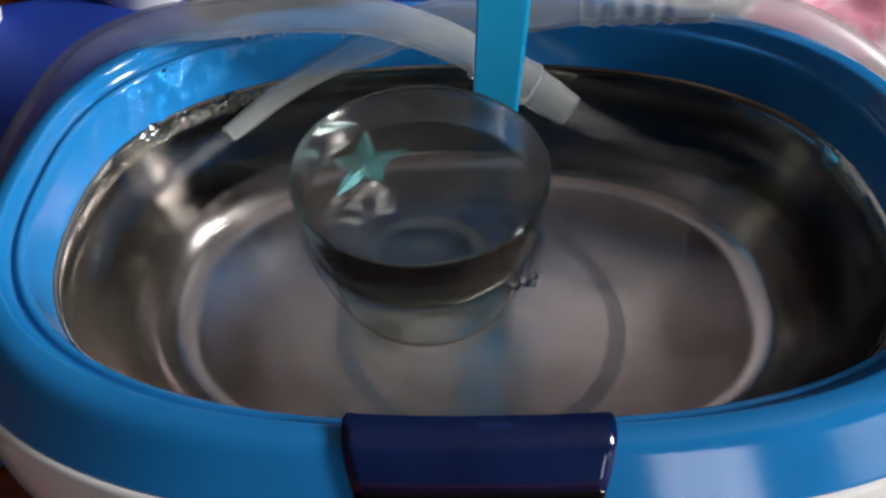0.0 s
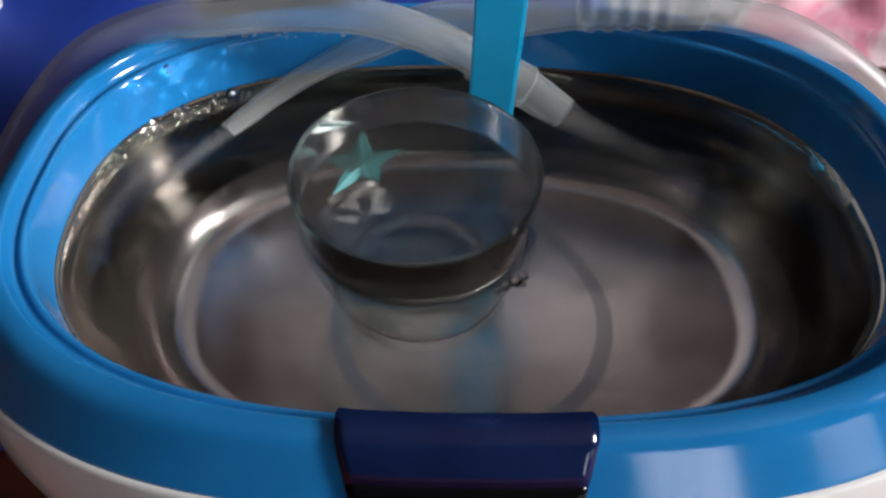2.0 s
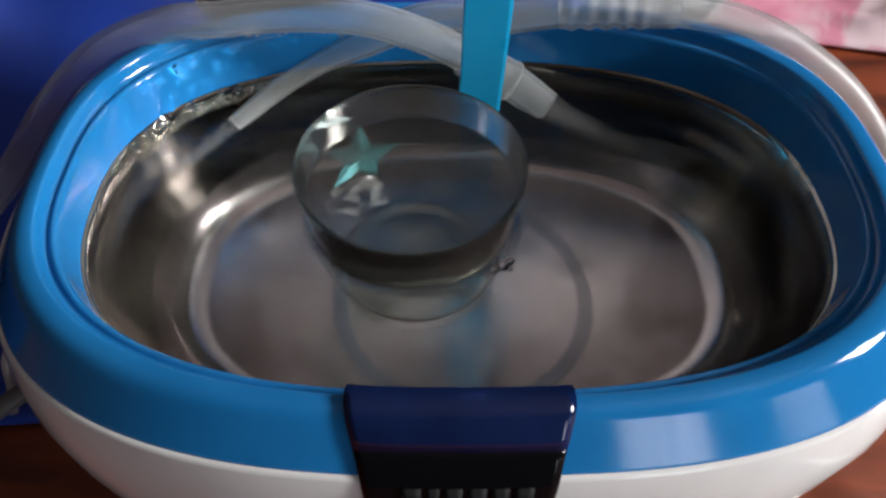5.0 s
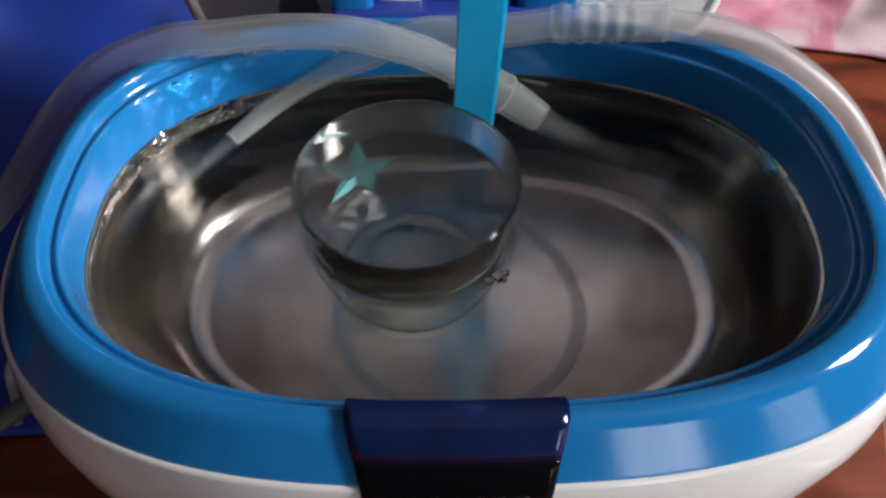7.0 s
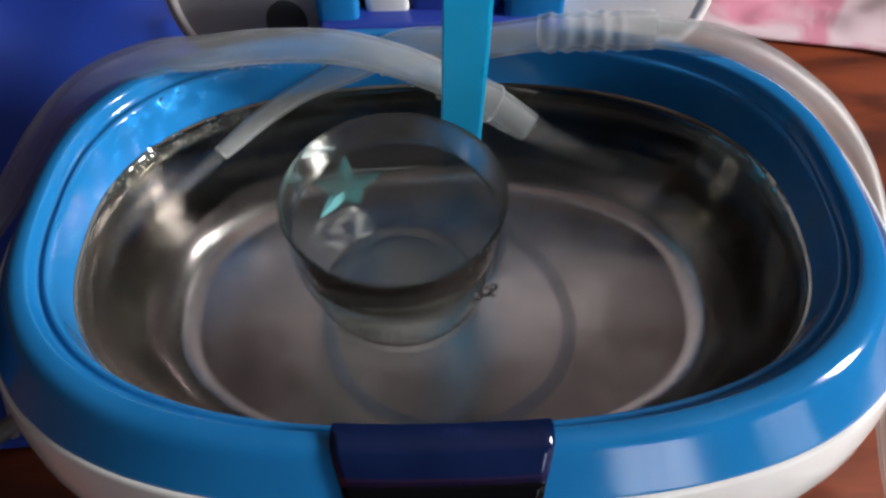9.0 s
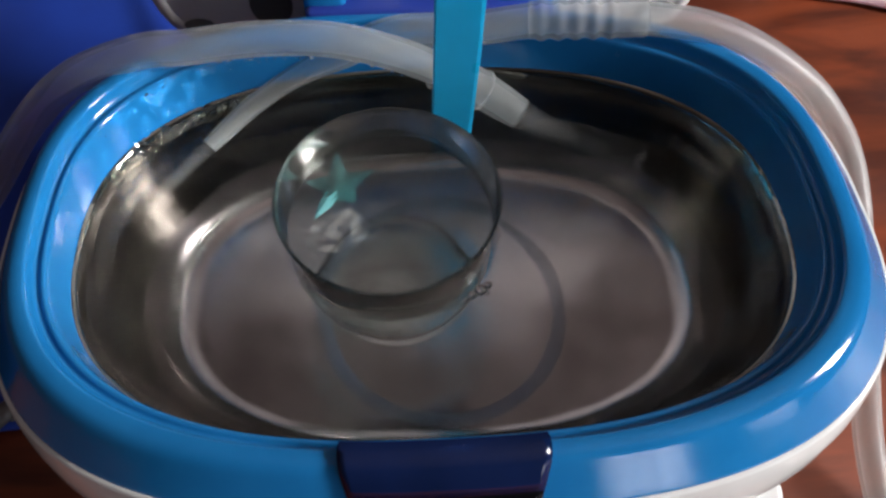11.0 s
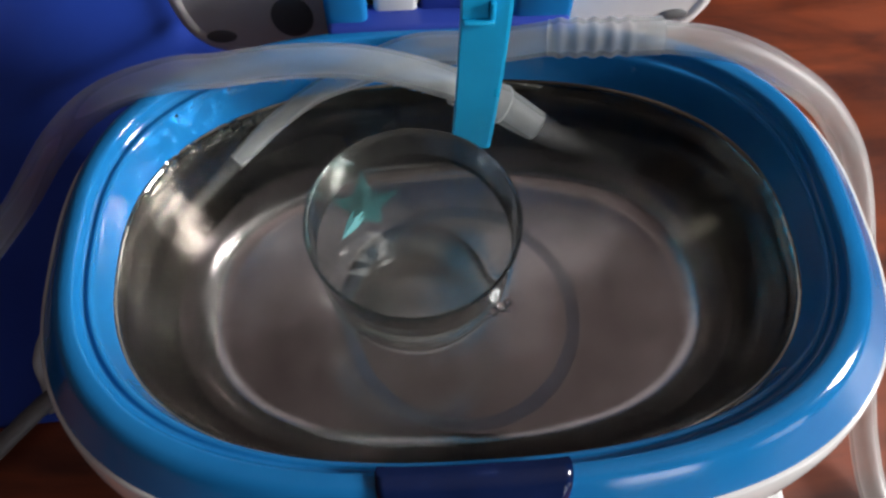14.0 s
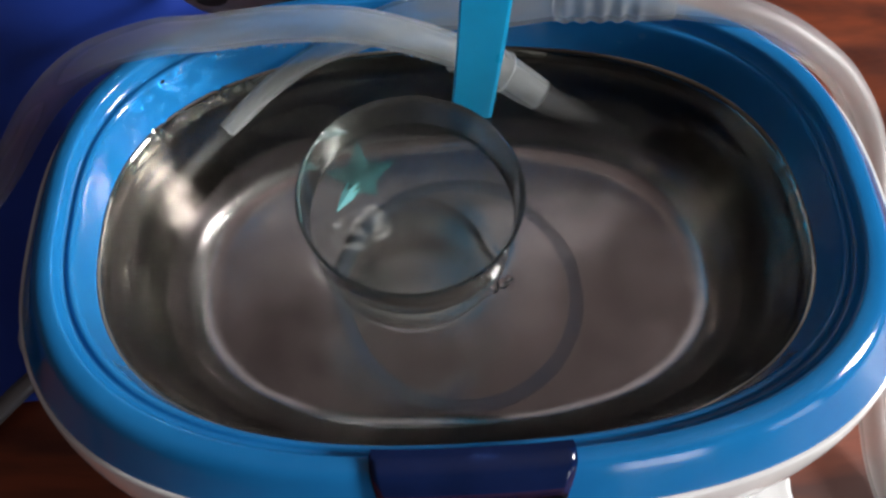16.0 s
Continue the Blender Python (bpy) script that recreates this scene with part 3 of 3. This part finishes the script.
def lid():
    l = thing("lid", "grey-white plastic lid swung open behind the tank on blue hinges", "lid")
    verts, faces, n = [], [], 120
    prof = [(1.0, 0), (1.0, 14), (0.97, 19), (0.9, 22.5), (0.5, 23.5), (0.02, 24)]
    for s, dep in prof:
        for x, y in superellipse(0.0715, 0.0565, 6.5, n):
            verts.append((0.002 + x * s, 0.068 + dep / 1000, LIP + 0.034 + y * s))
    for i in range(len(prof) - 1):
        for k in range(n):
            j = (k + 1) % n
            faces.append((i * n + k, (i + 1) * n + k, (i + 1) * n + j, i * n + j))
    ob = mesh_object("shell", verts, faces, GREYWHITE, l)
    ob.modifiers.new("thick", 'SOLIDIFY').thickness = 0.003
    # the inner plate; dark ovals on it stand for the shade in its moulded recesses
    verts, faces = [], []
    for s, dep in ((0.985, 0.5), (0.9, -0.3), (0.3, -0.6), (0.02, -0.6)):
        for x, y in superellipse(0.0715, 0.0565, 6.5, n):
            verts.append((0.002 + x * s, 0.068 + dep / 1000, LIP + 0.034 + y * s))
    for i in range(3):
        for k in range(n):
            j = (k + 1) % n
            faces.append((i * n + k, (i + 1) * n + k, (i + 1) * n + j, i * n + j))
    mesh_object("plate", verts, faces, GREYWHITE, l)
    for x, z, rx, rz in ((-39, -7, 5.5, 7), (-58.5, -13, 4.0, 2.2), (63, -11, 4, 1.8)):
        bm = bmesh.new()
        bmesh.ops.create_uvsphere(bm, u_segments=24, v_segments=12, radius=1)
        bmesh.ops.transform(bm, matrix=Matrix.Translation(at(x, 67.6, z)) @ Matrix.Diagonal((rx / 1000, 0.0008, rz / 1000, 1)), verts=bm.verts)
        part("recess", bm, RUBBER, l, "flat dark oval standing for a shaded recess")
    for x0, x1 in ((-29.5, -19), (17, 32)):
        part("hinge", box(bmesh.new(), at(x0, 57, -17), at(x1, 67, 18), 0.0018), BLUE, l, "bright blue plastic hinge")
    part("tab", box(bmesh.new(), at(-17.5, 60.5, -9.5), at(-6.5, 66.5, 14), 0.0015), WHITE, l, "white plastic tab")
    part("tab", box(bmesh.new(), at(-6, 60.8, -9.5), at(16.5, 66.5, 14), 0.0015), INDIGO, l, "indigo blue plastic tab")
    # hinge base and bar are indigo: the lid's shadow is put into their colour
    part("hinge_base", box(bmesh.new(), at(-29, 54.5, -12), at(31.5, 64, 0.9), 0.0015), INDIGO, l, "blue plastic hinge base, indigo for the lid's shade")
    # solid black block in place of the gap's shade
    part("hinge_gap_shade", box(bmesh.new(), at(-19, 63.5, -21.8), at(17, 67, -10), 0.001), DARK, l, "black block standing for the shade in the gap under the lid")
    part("hinge_bar", box(bmesh.new(), at(-19, 62, -34), at(17, 66.5, -22), 0.002), INDIGO, l, "blue plastic hinge bar, indigo for the lid's shade")


lid()


def tank_ring():
    ob = lathe("metal_ring", [(27.1, -52.08), (27.7, -51.95), (28.7, -51.85), (29.8, -51.95), (30.5, -52.08)], RINGMAT, None, centre=(1.3, -4.0))
    tagged(ob, "thin bluish metal ring lying on the tank floor", "ring")


RINGMAT = mat("blued_metal", (0.10, 0.2, 0.33), 0.4, 0.9, Alpha=0.28)
vary(RINGMAT, (0.05, 0.17, 0.34), (0.22, 0.30, 0.40), 28, 3)
tank_ring()


def star():
    """A small five-pointed star with a ridge along each arm, afloat in the cup."""
    bm = bmesh.new()
    tips = (9.5, 8.0, 9.8, 6.0, 9.0)
    top = bm.verts.new((0, 0, 1.3))
    low = bm.verts.new((0, 0, -0.8))
    ring = []
    for k in range(10):
        t = math.pi * (k / 5 + 0.46)
        r = tips[k // 2] if k % 2 == 0 else 3.8
        ring.append(bm.verts.new((r * math.cos(t), r * math.sin(t), 0.9 * math.sin(1.7 * k) if k % 2 == 0 else 0)))
    for k in range(10):
        j = (k + 1) % 10
        bm.faces.new((top, ring[k], ring[j]))
        bm.faces.new((low, ring[j], ring[k]))
    bmesh.ops.subdivide_edges(bm, edges=bm.edges[:], cuts=2, use_grid_fill=True)
    bmesh.ops.transform(bm, matrix=Matrix.Translation(at(-21.5, 11.8, -15.5)) @ pose(0, 0, 0, 6, -8, 10) @ Matrix.Scale(0.001, 4), verts=bm.verts)
    for f in bm.faces:
        p = f.calc_center_median()
        f.material_index = 1 if p.x < at(-22.5, 0, 0).x and p.y < at(0, 9.3, 0).y else 0
    ob = part("star", bm, [TEAL, PALETEAL], None, "", False)
    tagged(ob, "small teal plastic star afloat in the glass cup", "star")


star()


def film():
    """A crumpled clear film, added just under the water of the cup to make its glints."""
    rng = random.Random(3)
    bm = bmesh.new()
    n = 6
    grid = []
    for i in range(n + 1):
        row = []
        for j in range(n + 1):
            u, v = i / n * 2 - 1, j / n * 2 - 1
            r = 1 - 0.25 * abs(u * v)
            row.append(bm.verts.new(at(-21 + 6.5 * u * r + rng.uniform(-0.5, 0.5), -3.8 + 4.6 * v * r + 1.5 * u + rng.uniform(-0.5, 0.5), -8 + rng.uniform(-1.4, 1.4) - 1.5 * u * u)))
        grid.append(row)
    for i in range(n):
        for j in range(n):
            if rng.random() < 0.82:
                a, b, c, d = grid[i][j], grid[i + 1][j], grid[i + 1][j + 1], grid[i][j + 1]
                bm.faces.new((a, b, c))
                bm.faces.new((a, c, d))
    bmesh.ops.delete(bm, geom=[v for v in bm.verts if not v.link_faces], context='VERTS')
    bmesh.ops.subdivide_edges(bm, edges=bm.edges[:], cuts=1, use_grid_fill=True, smooth=0.6)
    ob = part("glint_film", bm, FILM)
    tagged(ob, "crumpled clear film added to make the glints in the glass cup", "plastic film")


FILM = mat("clear_film", (0.62, 0.62, 0.58), 0.12, 0.0, IOR=1.6, Alpha=0.13)
vary_rough(FILM, 0.06, 0.2, 200)
film()


def paper():
    verts, faces, n = [], [], 24
    for i in range(n + 1):
        for j in range(n + 1):
            u, v = i / n, j / n
            x, y = 56 + 37 * u + 2.5 * v + 0.8 * noise.noise((v * 9, 3, 1)), -76 + 38 * v + 0.8 * noise.noise((u * 9, 7, 1))
            verts.append(at(x, y, -93.6 + 0.5 * noise.noise((x * 0.15, y * 0.15, 2))))
    w = n + 1
    for i in range(n):
        for j in range(n):
            faces.append((i * w + j, (i + 1) * w + j, (i + 1) * w + j + 1, i * w + j + 1))
    ob = mesh_object("paper_towel", verts, faces, PAPER)
    ob.modifiers.new("thick", 'SOLIDIFY').thickness = -0.0012
    tagged(ob, "folded white paper towel under the cleaner", "paper towel")


paper()


def cables():
    ob = tube("power_cable", [(-95, 16, -88.8, 2.8), (-108, 10, -88.8, 2.8), (-121, -2, -88.8, 2.8), (-135, -18, -88.8, 2.8), (-165, -55, -88.8, 2.8)], CABLE)
    tagged(ob, "thick grey power cable beside the cleaner", "cable")
    ob = tube("thin_cable", [(-112, 30, -88, 1.4), (-124, 20, -85, 1.4), (-127, 8, -85, 1.4), (-125, 0, -89.5, 1.4), (-122, -8, -91, 1.4)], WIRE, sides=12)
    tagged(ob, "thin white cable crossing the grey one", "cable")


cables()


def clutter():
    bag = bmesh.new()
    bmesh.ops.create_icosphere(bag, subdivisions=5, radius=1)
    for v in bag.verts:
        k = 1 + 0.25 * noise.noise(v.co * 2.3) + 0.12 * noise.noise(v.co * 6)
        v.co = Vector((v.co.x * 0.085 * k - 0.17, v.co.y * 0.05 * k + 0.275, max(TABLE + 0.001, TABLE + 0.022 + v.co.z * 0.03 * k)))
    tagged(part("black_bag", bag, DARK), "crumpled black plastic bag behind the blue cloth", "bag")
    jar = thing("white_jar", "white plastic jar with a flared rim", "jar")
    prof = [(20, -95), (21, -93), (21, -72), (24, -70), (24.5, -68), (22, -67), (20, -68), (19, -90), (0.01, -91)]
    lathe("body", prof, WHITE, jar, centre=(-140, 226), count=48)
    r = thing("ribbed_bottle", "white ribbed plastic bottle standing behind the cloth", "bottle")
    prof = [(0.01, -95)] + [(11 + 0.6 * math.sin(k * 1.6), -95 + k * 1.2) for k in range(1, 26)] + [(8, -62), (0.01, -61)]
    lathe("body", prof, WHITE, r, centre=(-206, 196), count=40)


clutter()


def droplets():
    """Drops of water on the blue wall and the edge of the steel, at the back left."""
    rng = random.Random(5)
    bm = bmesh.new()
    for _ in range(150):
        t = radians(rng.gauss(138, 13))
        z = rng.choice([rng.uniform(-13, -2.5), rng.uniform(-16.8, -13.5)])
        o = 0.4 if z > -13.4 else -1.2
        a, b = A * 1000 + o, B * 1000 + o
        c, s = math.cos(t), math.sin(t)
        p = at(a * math.copysign(abs(c) ** (2 / N), c), b * math.copysign(abs(s) ** (2 / N), s), z)
        r = 0.0003 + 0.0012 * rng.random() ** 2.5
        out = bmesh.ops.create_icosphere(bm, subdivisions=2, radius=r)
        bmesh.ops.transform(bm, matrix=Matrix.Translation(p) @ Matrix.Diagonal((1, 1, 1.15, 1)), verts=out["verts"])
    for deg, z, r in ((27, -17.2, 0.9), (24, -21, 0.7), (31, -19, 0.5), (12, -24, 0.5), (33, -16.6, 0.6), (20, -17, 0.4)):
        c, s = math.cos(radians(deg)), math.sin(radians(deg))
        a, b = A * 1000 - 2.4, B * 1000 - 2.4
        out = bmesh.ops.create_icosphere(bm, subdivisions=2, radius=r / 1000)
        bmesh.ops.transform(bm, matrix=Matrix.Translation(at(a * abs(c) ** (2 / N), b * abs(s) ** (2 / N), z)), verts=out["verts"])
    # large beads, each by its angle round the mouth, height and radius
    for deg, z, r in ((148, -16.4, 1.2), (145, -15.9, 1.0), (138, -15.6, 1.3), (136, -16.2, 1.0), (133, -16.6, 0.9), (139.5, -17.0, 1.1), (128, -15.0, 1.0), (126, -14.6, 0.7), (155, -15.4, 0.7), (151, -16.9, 0.8),
                      (141.7, -5.1, 0.9), (132.3, -6.7, 0.9), (132.9, -10.8, 1.0), (139.6, -10.8, 1.1), (126.5, -4.5, 0.8), (159.9, -11.6, 0.8), (124.4, -11.8, 0.8), (118, -7.5, 0.7), (62, -8.5, 1.0), (58, -5.2, 0.6)):
        o = 0.3 if z > -13.4 else -1.3
        c, s = math.cos(radians(deg)), math.sin(radians(deg))
        p = at((A * 1000 + o) * math.copysign(abs(c) ** (2 / N), c), (B * 1000 + o) * math.copysign(abs(s) ** (2 / N), s), z)
        out = bmesh.ops.create_icosphere(bm, subdivisions=3, radius=r / 1000)
        bmesh.ops.transform(bm, matrix=Matrix.Translation(p) @ Matrix.Diagonal((1, 1, 0.92, 1)), verts=out["verts"])
    for _ in range(60):     # a fine spray along the groove of the rim
        t = radians(rng.uniform(128, 172))
        c, s = math.cos(t), math.sin(t)
        o = rng.choice([1.3, 3.7, 4.6])
        p = at((A * 1000 + o) * math.copysign(abs(c) ** (2 / 2.63), c), (B * 1000 + o) * math.copysign(abs(s) ** (2 / 2.63), s), -2.85 if o < 2 else -0.15)
        out = bmesh.ops.create_icosphere(bm, subdivisions=1, radius=0.00015 + 0.0003 * rng.random() ** 2)
        bmesh.ops.transform(bm, matrix=Matrix.Translation(p), verts=out["verts"])
    for x, r in ((-1.4, 0.55), (-0.2, 0.4), (1.0, 0.6), (2.1, 0.4)):     # on the edge of the front panel
        out = bmesh.ops.create_icosphere(bm, subdivisions=2, radius=r / 1000)
        bmesh.ops.transform(bm, matrix=Matrix.Translation(on_shell(x, 4.1, 1.2)), verts=out["verts"])
    for _ in range(70):     # under the hose
        x = rng.uniform(-66, -6)
        y, z = 40.6 + 0.012 * x, 5.5 - (0.0 if x < -25 else (x + 25) ** 2 * 0.02) - 3.9
        if x < -45:
            z -= (x + 45) ** 2 * 0.006
        out = bmesh.ops.create_icosphere(bm, subdivisions=1, radius=0.00025 + 0.0005 * rng.random() ** 2)
        bmesh.ops.transform(bm, matrix=Matrix.Translation(at(x, y - 1 + rng.uniform(-1, 1), z)), verts=out["verts"])
    for x, y, r in ((8.6, -13.2, 1.3), (10.2, -12.0, 0.9), (6.6, -14.4, 1.0), (9.9, -14.0, 0.6), (5.0, -15.6, 0.6)):     # added afloat beside the cup, in place of a glint on the water
        out = bmesh.ops.create_icosphere(bm, subdivisions=3, radius=r / 1000)
        bmesh.ops.transform(bm, matrix=Matrix.Translation(at(x, y, WATERLINE + 0.1)), verts=out["verts"])
    ob = part("water_drops", bm, WATER)
    ob.visible_shadow = False
    tagged(ob, "small clear water drops on the blue rim, steel edge and hose", "water drops", kind="stuff")


droplets()
